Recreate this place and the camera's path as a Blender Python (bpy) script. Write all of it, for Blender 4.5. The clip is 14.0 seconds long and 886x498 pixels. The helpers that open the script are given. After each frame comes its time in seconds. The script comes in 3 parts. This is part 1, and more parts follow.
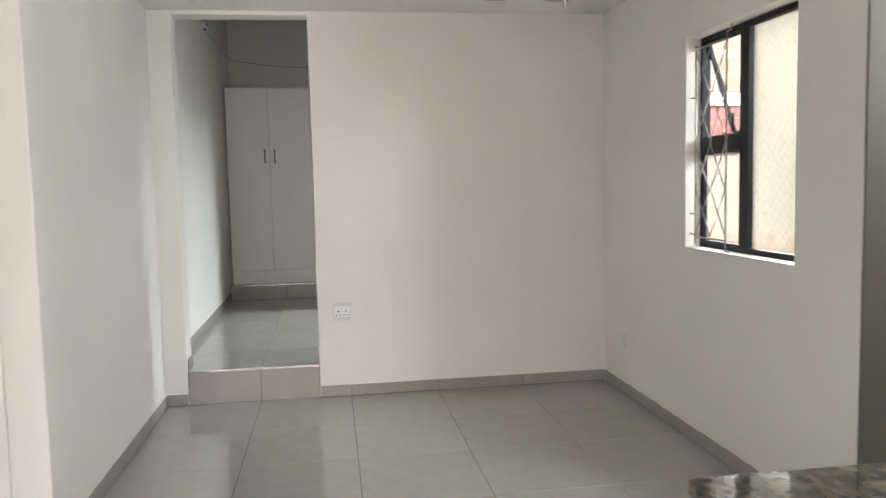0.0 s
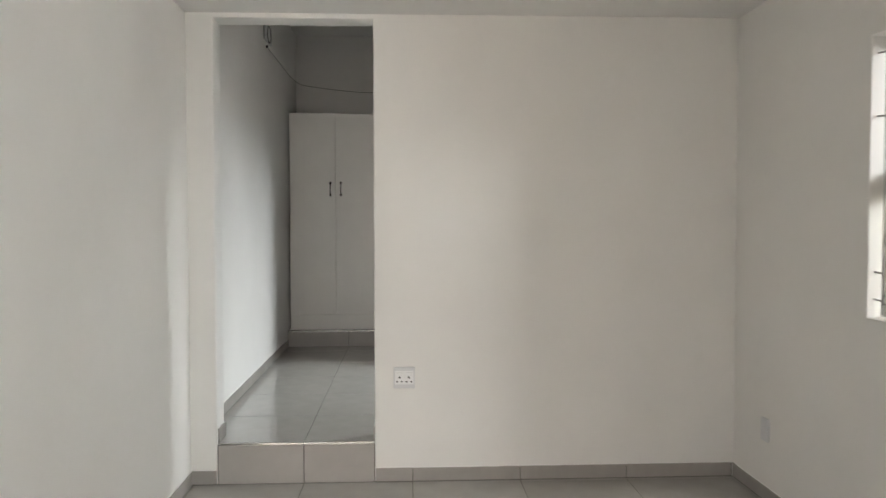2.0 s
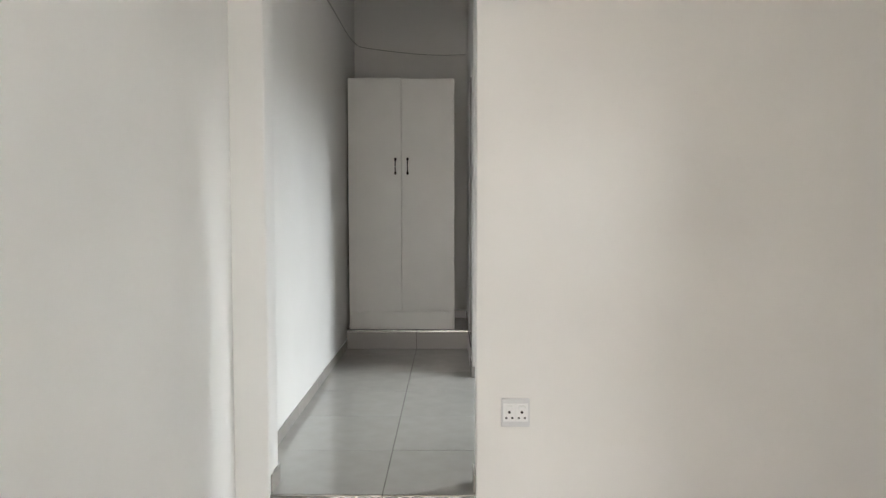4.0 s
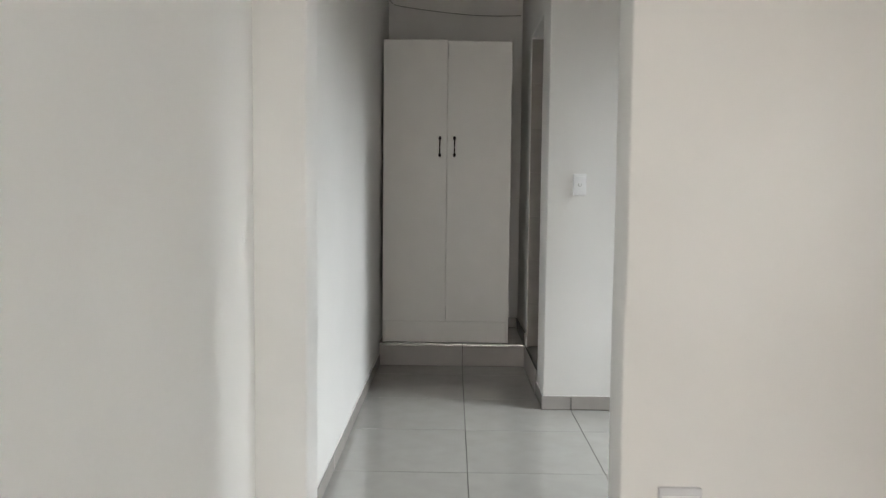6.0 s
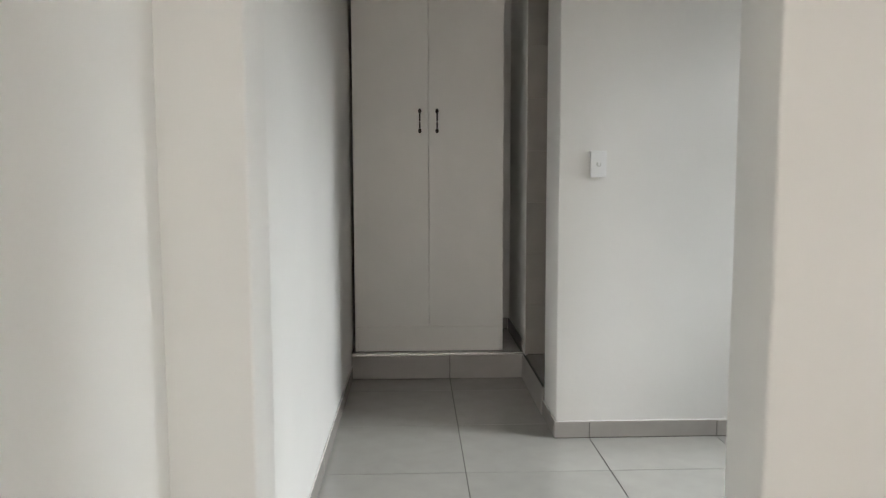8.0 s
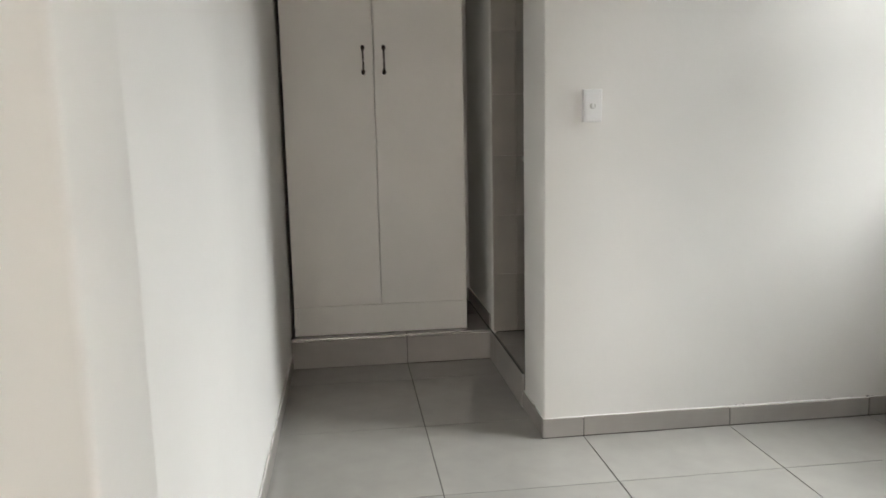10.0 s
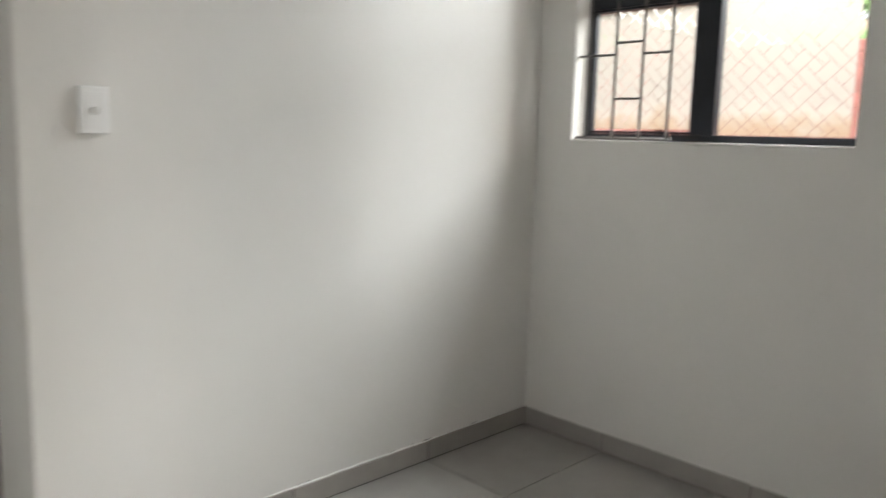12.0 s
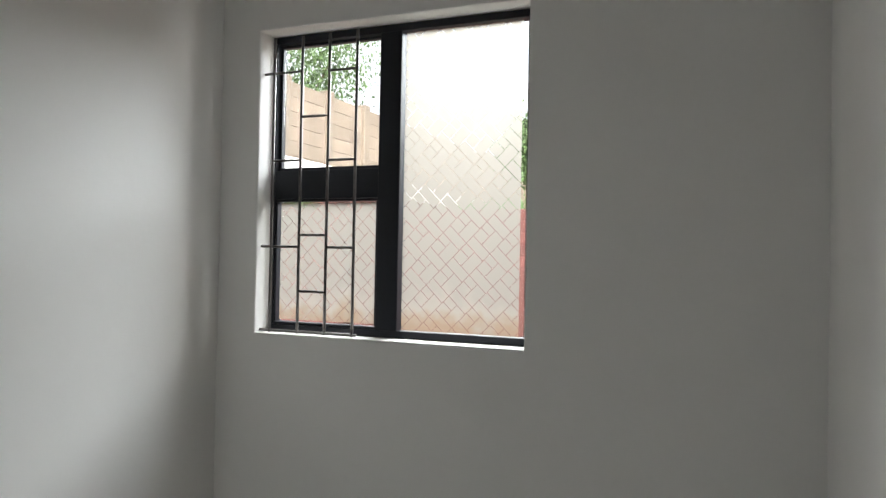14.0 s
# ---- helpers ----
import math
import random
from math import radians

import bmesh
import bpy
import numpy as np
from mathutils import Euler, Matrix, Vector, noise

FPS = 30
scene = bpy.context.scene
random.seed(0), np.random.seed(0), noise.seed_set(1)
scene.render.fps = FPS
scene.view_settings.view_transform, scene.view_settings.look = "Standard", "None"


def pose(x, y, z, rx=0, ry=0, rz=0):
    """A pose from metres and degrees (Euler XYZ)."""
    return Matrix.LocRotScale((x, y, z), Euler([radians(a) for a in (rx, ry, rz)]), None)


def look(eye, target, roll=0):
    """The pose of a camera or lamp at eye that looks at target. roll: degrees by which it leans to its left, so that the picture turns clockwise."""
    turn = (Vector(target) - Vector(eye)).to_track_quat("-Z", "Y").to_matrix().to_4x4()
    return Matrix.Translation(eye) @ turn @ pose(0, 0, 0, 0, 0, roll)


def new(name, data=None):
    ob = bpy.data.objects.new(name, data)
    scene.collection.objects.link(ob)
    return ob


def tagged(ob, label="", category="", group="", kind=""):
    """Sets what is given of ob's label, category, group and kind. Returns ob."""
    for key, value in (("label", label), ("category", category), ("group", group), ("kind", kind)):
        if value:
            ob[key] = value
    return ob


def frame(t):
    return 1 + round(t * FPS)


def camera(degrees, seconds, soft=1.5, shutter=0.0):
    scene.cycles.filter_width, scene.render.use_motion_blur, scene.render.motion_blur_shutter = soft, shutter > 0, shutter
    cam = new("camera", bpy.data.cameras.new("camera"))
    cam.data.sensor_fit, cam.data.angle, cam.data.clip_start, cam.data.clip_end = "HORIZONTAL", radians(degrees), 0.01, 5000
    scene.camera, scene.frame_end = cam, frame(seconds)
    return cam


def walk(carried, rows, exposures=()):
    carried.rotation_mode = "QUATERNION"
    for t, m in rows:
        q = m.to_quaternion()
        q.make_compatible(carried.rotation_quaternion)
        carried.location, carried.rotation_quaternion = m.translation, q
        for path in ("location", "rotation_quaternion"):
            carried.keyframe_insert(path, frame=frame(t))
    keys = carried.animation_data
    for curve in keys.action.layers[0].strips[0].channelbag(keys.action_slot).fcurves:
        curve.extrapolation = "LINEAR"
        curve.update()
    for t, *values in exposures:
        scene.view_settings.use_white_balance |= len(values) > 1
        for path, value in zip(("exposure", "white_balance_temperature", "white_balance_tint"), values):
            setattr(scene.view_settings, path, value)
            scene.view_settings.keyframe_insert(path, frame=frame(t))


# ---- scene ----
cam = camera(60.2, 14.0, soft=1.3, shutter=0.5)
PATH = [
    (0, (0.968, -5.167, 1.433), (1.257, -3.195, 1.261), -1.3),
    (0.5, (0.976, -5.001, 1.416), (1.185, -3.018, 1.268), -0.8),
    (1, (0.958, -4.718, 1.438), (1.151, -2.73, 1.338), -0.3),
    (1.5, (1.005, -4.472, 1.433), (1.178, -2.481, 1.353), -0.5),
    (2, (1.045, -4.204, 1.445), (1.138, -2.208, 1.372), -0.1),
    (2.5, (0.996, -3.926, 1.436), (1.023, -1.927, 1.376), 0.1),
    (3, (0.901, -3.671, 1.439), (0.911, -1.673, 1.365), -0.1),
    (5.5, (0.52, -2.299, 1.443), (0.469, -0.305, 1.29), 0.3),
    (6, (0.396, -2.056, 1.438), (0.37, -0.062, 1.292), 0.6),
    (6.5, (0.293, -1.85, 1.448), (0.348, 0.143, 1.284), 0.2),
    (7, (0.256, -1.681, 1.442), (0.342, 0.307, 1.236), 0.1),
    (7.5, (0.277, -1.459, 1.451), (0.347, 0.531, 1.257), -0.1),
    (10, (0.192, -0.558, 1.423), (0.436, 1.403, 1.11), -1.2),
    (10.5, (0.195, -0.382, 1.424), (0.604, 1.538, 1.04), -1.2),
    (11, (0.169, -0.17, 1.441), (0.908, 1.655, 1.094), -1.1),
    (11.5, (0.226, -0.014, 1.436), (1.348, 1.606, 1.092), -0.1),
    (12, (0.367, 0.187, 1.456), (1.752, 1.599, 1.158), 1.5),
    (12.5, (0.572, 0.274, 1.593), (2.19, 1.426, 1.356), 2.8),
    (13, (0.584, 0.25, 1.671), (2.363, 1.147, 1.494), 1.9),
    (13.5, (0.558, 0.214, 1.681), (2.379, 1.041, 1.67), 1.1),
    (14, (0.526, 0.257, 1.728), (2.361, 1.05, 1.757), 1.1),
]
walk(cam, [(t, look(e, g, r)) for t, e, g, r in PATH],
     exposures=[(0.0, 1.83, 6500, 10), (0.5, 1.70, 6500, 10), (1.5, 1.65, 6550, 11), (2.5, 1.84, 6550, 11), (3.0, 1.98, 6500, 11), (5.5, 1.80, 6450, 11), (7.5, 1.75, 6550, 11),
                (10.0, 1.93, 6800, 12), (11.0, 2.04, 6900, 13), (11.5, 2.12, 6900, 13), (12.0, 1.78, 6800, 12), (12.5, 1.44, 6600, 12), (13.0, 1.29, 6550, 12), (13.5, 1.26, 6550, 12), (14.0, 1.19, 6500, 11)])

# ---- world, sun, large lights ----
world = bpy.data.worlds.new("sky")
scene.world = world
world.use_nodes = True
wn, wl = world.node_tree.nodes, world.node_tree.links
sky = wn.new("ShaderNodeTexSky")
sky.sky_type = "NISHITA"
sky.sun_disc = False
sky.sun_elevation, sky.sun_rotation = radians(48), radians(228)
sky.dust_density = 9.0
haze = wn.new("ShaderNodeHueSaturation")
haze.inputs["Saturation"].default_value = 0.3
haze.inputs["Value"].default_value = 2.3
wl.new(sky.outputs[0], haze.inputs["Color"])
wl.new(haze.outputs[0], wn["Background"].inputs[0])
wn["Background"].inputs[1].default_value = 0.15

sun = new("sun", bpy.data.lights.new("sun", "SUN"))
sun.data.energy, sun.data.angle, sun.data.color = 0.5, radians(6.0), (1.0, 0.94, 0.85)
# the sun stands high behind the house and lights the yard
sun.matrix_world = look((0, 0, 0), (0.50, 0.45, -0.74))


def area_lamp(name, at, to, width, height, watts, colour):
    """An area lamp that stands in for daylight from outside a window or door."""
    ob = new(name, bpy.data.lights.new(name, "AREA"))
    ob.data.shape, ob.data.size, ob.data.size_y = "RECTANGLE", width, height
    ob.data.energy, ob.data.color = watts, colour
    ob.matrix_world = look(at, to)
    return ob


area_lamp("daylight_window_1", (4.10, -3.30, 2.45), (2.0, -2.0, 1.40), 1.7, 0.9, 94, (0.94, 0.98, 0.975))
area_lamp("daylight_window_2", (5.2, 1.42, 4.10), (2.85, 1.48, 3.15), 2.8, 2.8, 325, (0.90, 0.965, 1.0))
# behind the start of the walk: an added fill lamp, then entrance daylight
area_lamp("fill_kitchen", (-1.30, -8.40, 2.15), (0.97, -1.81, 1.54), 0.9, 1.0, 25, (1.0, 0.90, 0.84))
area_lamp("daylight_entrance", (0.68, -8.10, 1.50), (0.60, 0.0, 1.25), 0.5, 1.2, 14.5, (1.0, 0.91, 0.83))


# ---- materials ----
def mat(name, base, rough=0.5, metal=0.0, vary=0.06, scale=3.0, bump=0.1, bump_scale=60.0, coat=0.0, random_tint=0.0, spec=0.5):
    """A painted or solid surface with broad stains, fine grain and relief."""
    m = bpy.data.materials.new(name)
    m.use_nodes = True
    n, l = m.node_tree.nodes, m.node_tree.links
    b = n["Principled BSDF"]
    b.inputs["Roughness"].default_value, b.inputs["Metallic"].default_value = rough, metal
    b.inputs["Coat Weight"].default_value = coat
    b.inputs["Specular IOR Level"].default_value = spec
    co = n.new("ShaderNodeTexCoord")
    big = n.new("ShaderNodeTexNoise")
    big.inputs["Scale"].default_value, big.inputs["Detail"].default_value = scale, 6
    l.new(co.outputs["Object"], big.inputs["Vector"])
    fine = n.new("ShaderNodeTexNoise")
    fine.inputs["Scale"].default_value, fine.inputs["Detail"].default_value = bump_scale, 5
    l.new(co.outputs["Object"], fine.inputs["Vector"])
    ramp = n.new("ShaderNodeValToRGB")
    lo, hi = [c * (1 - vary) for c in base], [min(1, c * (1 + vary)) for c in base]
    ramp.color_ramp.elements[0].color, ramp.color_ramp.elements[1].color = (*lo, 1), (*hi, 1)
    ramp.color_ramp.elements[0].position, ramp.color_ramp.elements[1].position = 0.3, 0.7
    l.new(big.outputs[0], ramp.inputs[0])
    colour = ramp.outputs[0]
    if random_tint:
        info = n.new("ShaderNodeObjectInfo")
        span = n.new("ShaderNodeMapRange")
        span.inputs["To Min"].default_value, span.inputs["To Max"].default_value = 1 - random_tint, 1 + random_tint
        l.new(info.outputs["Random"], span.inputs["Value"])
        hsv = n.new("ShaderNodeHueSaturation")
        l.new(span.outputs[0], hsv.inputs["Value"])
        l.new(colour, hsv.inputs["Color"])
        colour = hsv.outputs[0]
    l.new(colour, b.inputs["Base Color"])
    if bump:
        bm = n.new("ShaderNodeBump")
        bm.inputs["Strength"].default_value, bm.inputs["Distance"].default_value = bump, 0.004
        mix = n.new("ShaderNodeMath")
        mix.operation = "MULTIPLY_ADD"
        mix.inputs[1].default_value = 0.6
        l.new(fine.outputs[0], mix.inputs[0])
        l.new(big.outputs[0], mix.inputs[2])
        l.new(mix.outputs[0], bm.inputs["Height"])
        l.new(bm.outputs[0], b.inputs["Normal"])
    return m


PLASTER = mat("white_plaster_paint", (0.85, 0.837, 0.808), 0.62, spec=0.3, vary=0.025, scale=1.6, bump=0.25, bump_scale=25)
CEILING = mat("ceiling_paint", (0.86, 0.85, 0.825), 0.7, vary=0.02, scale=1.2, bump=0.12, bump_scale=30)
TILE = mat("polished_floor_tile", (0.385, 0.371, 0.349), 0.04, spec=1.0, vary=0.045, scale=9, bump=0.006, bump_scale=14, random_tint=0.025)
SKIRT = mat("skirting_tile", (0.375, 0.352, 0.328), 0.22, vary=0.05, scale=9, bump=0.02, random_tint=0.04)
RISER = mat("riser_tile", (0.42, 0.395, 0.37), 0.34, vary=0.04, scale=8, bump=0.02, random_tint=0.03)
GROUT = mat("dark_grout", (0.085, 0.08, 0.072), 0.9, vary=0.2, scale=20, bump=0.3)
NOSING = mat("aluminium_trim", (0.56, 0.54, 0.51), 0.27, 1.0, vary=0.05, scale=30, bump=0.05)
CABINET = mat("white_melamine", (0.88, 0.86, 0.815), 0.38, vary=0.02, scale=4, bump=0.05, bump_scale=120)
# grey that stands for the shadow line round switch rockers
SHADE_GREY = mat("shade_grey", (0.55, 0.54, 0.51), 0.5, vary=0.03, scale=4, bump=0.05)
BRONZE = mat("dark_bronze", (0.045, 0.035, 0.03), 0.35, 0.8, vary=0.2, scale=60, bump=0.1)
PLASTIC = mat("white_plastic", (0.92, 0.92, 0.915), 0.22, vary=0.01, scale=20, bump=0.0)
# plate plastic, greyed so the socket rim carries its bevel shading
PLATE_RIM = mat("greyed_plate", (0.73, 0.73, 0.735), 0.3, vary=0.01, scale=20, bump=0.0)
HOLE = mat("dark_hole", (0.012, 0.012, 0.012), 0.6, vary=0.1, scale=40, bump=0.0)
BLACK_ALU = mat("black_aluminium", (0.013, 0.015, 0.021), 0.45, 0.0, spec=0.3, vary=0.15, scale=12, bump=0.04, bump_scale=200)
STEEL = mat("galvanised_bar", (0.13, 0.12, 0.115), 0.45, 0.5, vary=0.2, scale=40, bump=0.2, bump_scale=120)
# lit copy of the bar steel: reflected light is put into its colour
STEEL_LIT = mat("galvanised_bar_lit", (0.42, 0.41, 0.40), 0.35, 0.7, vary=0.2, scale=40, bump=0.2, bump_scale=120)
CABLE = mat("grey_cable", (0.30, 0.29, 0.27), 0.5, vary=0.1, scale=20, bump=0.0)
BATH_TILE = mat("beige_wall_tile", (0.41, 0.38, 0.335), 0.3, vary=0.1, scale=5, bump=0.3, bump_scale=18, random_tint=0.05)
LAMP_GLASS = mat("cloudy_lamp_glass", (0.42, 0.38, 0.32), 0.3, vary=0.1, scale=12, bump=0.0)
# wall paint darkened to carry the shadow on the return wall
SHADED_WALL = mat("shaded_wall_paint", (0.085, 0.074, 0.056), 0.6, vary=0.08, scale=2, bump=0.2)
GRANITE = mat("polished_granite", (0.085, 0.074, 0.055), 0.05, spec=0.6, vary=0.85, scale=30, bump=0.0)
RED_WALL = mat("red_painted_brick", (0.125, 0.045, 0.038), 0.8, vary=0.18, scale=4, bump=0.4, random_tint=0.15)
MORTAR = mat("mortar", (0.115, 0.045, 0.038), 0.9, vary=0.1, scale=9, bump=0.4)
COPING = mat("white_coping", (0.48, 0.47, 0.45), 0.8, vary=0.1, scale=4, bump=0.3)
FENCE = mat("tan_fence_board", (0.20, 0.165, 0.13), 0.8, vary=0.16, scale=5, bump=0.4, random_tint=0.12)
SOIL = mat("yard_ground", (0.25, 0.215, 0.17), 0.95, vary=0.25, scale=2, bump=0.5)
BARK = mat("bark", (0.10, 0.075, 0.05), 0.9, vary=0.25, scale=9, bump=0.6)
LEAF = mat("leaf", (0.07, 0.125, 0.04), 0.5, vary=0.35, scale=6, bump=0.0)


def glass_mat():
    m = bpy.data.materials.new("clear_glass")
    m.use_nodes = True
    n, l = m.node_tree.nodes, m.node_tree.links
    n.remove(n["Principled BSDF"])
    out = n["Material Output"]
    tr, gl, mx, lw, sc = (n.new(k) for k in ("ShaderNodeBsdfTransparent", "ShaderNodeBsdfGlossy", "ShaderNodeMixShader", "ShaderNodeLayerWeight", "ShaderNodeMath"))
    tr.inputs[0].default_value = (0.95, 0.96, 0.95, 1)
    gl.inputs["Roughness"].default_value = 0.02
    lw.inputs["Blend"].default_value = 0.25
    sc.operation = "MULTIPLY"
    sc.inputs[1].default_value = 0.22
    l.new(lw.outputs["Facing"], sc.inputs[0])
    l.new(sc.outputs[0], mx.inputs[0])
    l.new(tr.outputs[0], mx.inputs[1])
    l.new(gl.outputs[0], mx.inputs[2])
    l.new(mx.outputs[0], out.inputs[0])
    return m


def film_mat(name, tint, foot, stain=1.0):
    """Frosted privacy film: scatters what stands behind it."""
    m = bpy.data.materials.new(name)
    m.use_nodes = True
    n, l = m.node_tree.nodes, m.node_tree.links
    n.remove(n["Principled BSDF"])
    out = n["Material Output"]
    re, tl, mx = (n.new(k) for k in ("ShaderNodeBsdfRefraction", "ShaderNodeBsdfTranslucent", "ShaderNodeMixShader"))
    re.inputs["IOR"].default_value, re.inputs["Roughness"].default_value = 1.30, 0.95
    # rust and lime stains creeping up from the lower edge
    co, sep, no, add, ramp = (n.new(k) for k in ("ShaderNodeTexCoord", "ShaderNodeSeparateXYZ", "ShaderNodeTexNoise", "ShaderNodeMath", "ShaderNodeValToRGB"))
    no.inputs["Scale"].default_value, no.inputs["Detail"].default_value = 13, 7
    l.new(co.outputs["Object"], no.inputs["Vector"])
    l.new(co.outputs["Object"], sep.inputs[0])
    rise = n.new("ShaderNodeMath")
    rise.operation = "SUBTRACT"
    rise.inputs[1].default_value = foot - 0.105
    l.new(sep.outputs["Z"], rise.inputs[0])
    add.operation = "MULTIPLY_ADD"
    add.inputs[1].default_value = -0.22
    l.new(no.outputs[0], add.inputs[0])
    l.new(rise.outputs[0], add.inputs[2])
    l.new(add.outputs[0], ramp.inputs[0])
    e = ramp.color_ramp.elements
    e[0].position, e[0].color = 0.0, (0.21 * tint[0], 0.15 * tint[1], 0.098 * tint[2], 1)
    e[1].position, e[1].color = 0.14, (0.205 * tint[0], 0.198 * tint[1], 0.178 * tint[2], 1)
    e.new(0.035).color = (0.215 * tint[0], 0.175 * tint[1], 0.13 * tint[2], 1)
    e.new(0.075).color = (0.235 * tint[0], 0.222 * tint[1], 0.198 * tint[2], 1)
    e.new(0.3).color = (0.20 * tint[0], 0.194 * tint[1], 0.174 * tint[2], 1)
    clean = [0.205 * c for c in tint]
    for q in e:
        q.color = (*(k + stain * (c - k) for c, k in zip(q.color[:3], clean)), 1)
    for node in (re, tl):
        l.new(ramp.outputs[0], node.inputs["Color"])
    mx.inputs[0].default_value = 0.78
    l.new(re.outputs[0], mx.inputs[1])
    l.new(tl.outputs[0], mx.inputs[2])
    l.new(mx.outputs[0], out.inputs[0])
    return m


GLASS = glass_mat()
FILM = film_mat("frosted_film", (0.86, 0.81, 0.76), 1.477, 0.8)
# same film, yellower, its tint also brightened to stand for daylight behind it
FILM_LIT = film_mat("yellow_film_lit", (2.5, 2.43, 2.1), 1.084, 0.5)


# ---- mesh helpers ----
def link(name, bm, material, parent=None, label="", smooth=False):
    me = bpy.data.meshes.new(name)
    bm.to_mesh(me)
    bm.free()
    me.materials.append(material)
    if smooth:
        me.polygons.foreach_set("use_smooth", [True] * len(me.polygons))
    ob = new(name, me)
    if parent:
        ob.parent = parent
    if label:
        ob["label"] = label
    return ob


def part(name, bm, material, parent, label="", smooth=False):
    return link(name, bm, material, parent, label, smooth)


def empty(name, at=(0, 0, 0)):
    ob = new(name)
    ob.location = at
    ob.empty_display_size = 0.1
    return ob


def add_box(bm, a, b, bevel=0.0, seg=1):
    c = [(a[i] + b[i]) / 2 for i in range(3)]
    s = [abs(b[i] - a[i]) for i in range(3)]
    got = bmesh.ops.create_cube(bm, size=1, matrix=Matrix.LocRotScale(c, None, s))
    if bevel:
        vs = set(got["verts"])
        es = [e for e in bm.edges if e.verts[0] in vs and e.verts[1] in vs]
        bmesh.ops.bevel(bm, geom=es, offset=min(bevel, min(s) * 0.45), segments=seg, affect="EDGES", profile=0.5)
    return bm


def box(a, b, bevel=0.0, seg=1):
    return add_box(bmesh.new(), a, b, bevel, seg)


def add_rod(bm, a, b, r, sides=8):
    a, b = Vector(a), Vector(b)
    d = b - a
    m = Matrix.Translation((a + b) / 2) @ d.to_track_quat("Z", "Y").to_matrix().to_4x4()
    bmesh.ops.create_cone(bm, cap_ends=True, segments=sides, radius1=r, radius2=r, depth=d.length, matrix=m)
    return bm


def tube(points, r, sides=6):
    bm = bmesh.new()
    rings = []
    pts = [Vector(p) for p in points]
    for i, p in enumerate(pts):
        d = (pts[min(i + 1, len(pts) - 1)] - pts[max(i - 1, 0)]).normalized()
        q = d.to_track_quat("Z", "Y")
        rings.append([bm.verts.new(p + q @ Vector((r * math.cos(k * math.tau / sides), r * math.sin(k * math.tau / sides), 0))) for k in range(sides)])
    for p, q in zip(rings, rings[1:]):
        for k in range(sides):
            bm.faces.new((p[k], p[(k + 1) % sides], q[(k + 1) % sides], q[k]))
    bm.faces.new(rings[0][::-1])
    bm.faces.new(rings[-1])
    return bm


def smooth_path(keys, n=8):
    """A flowing line through the given places."""
    k = [Vector(p) for p in keys]
    out = []
    for i in range(len(k) - 1):
        p0, p1, p2, p3 = k[max(i - 1, 0)], k[i], k[i + 1], k[min(i + 2, len(k) - 1)]
        for j in range(n):
            t = j / n
            out.append(0.5 * (2 * p1 + (p2 - p0) * t + (2 * p0 - 5 * p1 + 4 * p2 - p3) * t * t + (3 * p1 - p0 - 3 * p2 + p3) * t ** 3))
    return out + [k[-1]]


def wall(name, axis, u0, u1, z0, z1, w0, w1, label, holes=(), material=None, wave=0.003, bevel=0.007, square=None):
    """A plastered wall along x or y (axis), from u0 to u1, between the planes w0 and w1, with openings (u0, u1, z0, z1) right through it.
    The plaster is a little uneven and its arrises are rounded."""
    def lines(a, b, cuts):
        out = sorted({round(v, 4) for v in [a, b, *cuts] if a - 1e-6 <= v <= b + 1e-6})
        full = []
        for p, q in zip(out, out[1:]):
            k = max(1, round((q - p) / 0.22))
            full += [p + (q - p) * i / k for i in range(k)]
        return full + [out[-1]]
    us = lines(u0, u1, [h[i] for h in holes for i in (0, 1)])
    zs = lines(z0, z1 + 0.03, [h[i] for h in holes for i in (2, 3)])
    bm = bmesh.new()
    seen = {}

    def vert(i, j, k):
        key = (i, j, k)
        if key not in seen:
            u, z, w = us[i], zs[j], (w0, w1)[k]
            p = (u, w, z) if axis == "x" else (w, u, z)
            seen[key] = bm.verts.new(p)
        return seen[key]

    def solid(i, j):
        if not (0 <= i < len(us) - 1 and 0 <= j < len(zs) - 1):
            return False
        u, z = (us[i] + us[i + 1]) / 2, (zs[j] + zs[j + 1]) / 2
        return not any(h[0] < u < h[1] and h[2] < z < h[3] for h in holes)
    for i in range(len(us) - 1):
        for j in range(len(zs) - 1):
            if not solid(i, j):
                continue
            for k in (0, 1):
                bm.faces.new([vert(i, j, k), vert(i + 1, j, k), vert(i + 1, j + 1, k), vert(i, j + 1, k)])
            for di, dj, p, q in ((-1, 0, (i, j), (i, j + 1)), (1, 0, (i + 1, j), (i + 1, j + 1)), (0, -1, (i, j), (i + 1, j)), (0, 1, (i, j + 1), (i + 1, j + 1))):
                if not solid(i + di, j + dj):
                    bm.faces.new([vert(*p, 0), vert(*q, 0), vert(*q, 1), vert(*p, 1)])
    bmesh.ops.recalc_face_normals(bm, faces=bm.faces)
    if wave:
        for v in bm.verts:
            v.co += wave * noise.noise_vector(v.co * 2.3 + Vector((3.1, 1.7, 0.4)))
    if bevel:
        sharp = [e for e in bm.edges if len(e.link_faces) == 2 and e.calc_face_angle(0) > 1.0]
        if square:
            sharp = [e for e in sharp if not all(abs(v.co[square[0]] - square[1]) < 0.012 for v in e.verts)]
        bmesh.ops.bevel(bm, geom=sharp, offset=bevel, segments=3, affect="EDGES", profile=0.5)
    for e in bm.edges:
        e.smooth = e.calc_face_angle(0) < 0.7
    ob = link(name, bm, material or PLASTER, smooth=False)
    me = ob.data
    me.polygons.foreach_set("use_smooth", [True] * len(me.polygons))
    return tagged(ob, label, "wall", kind="structure")


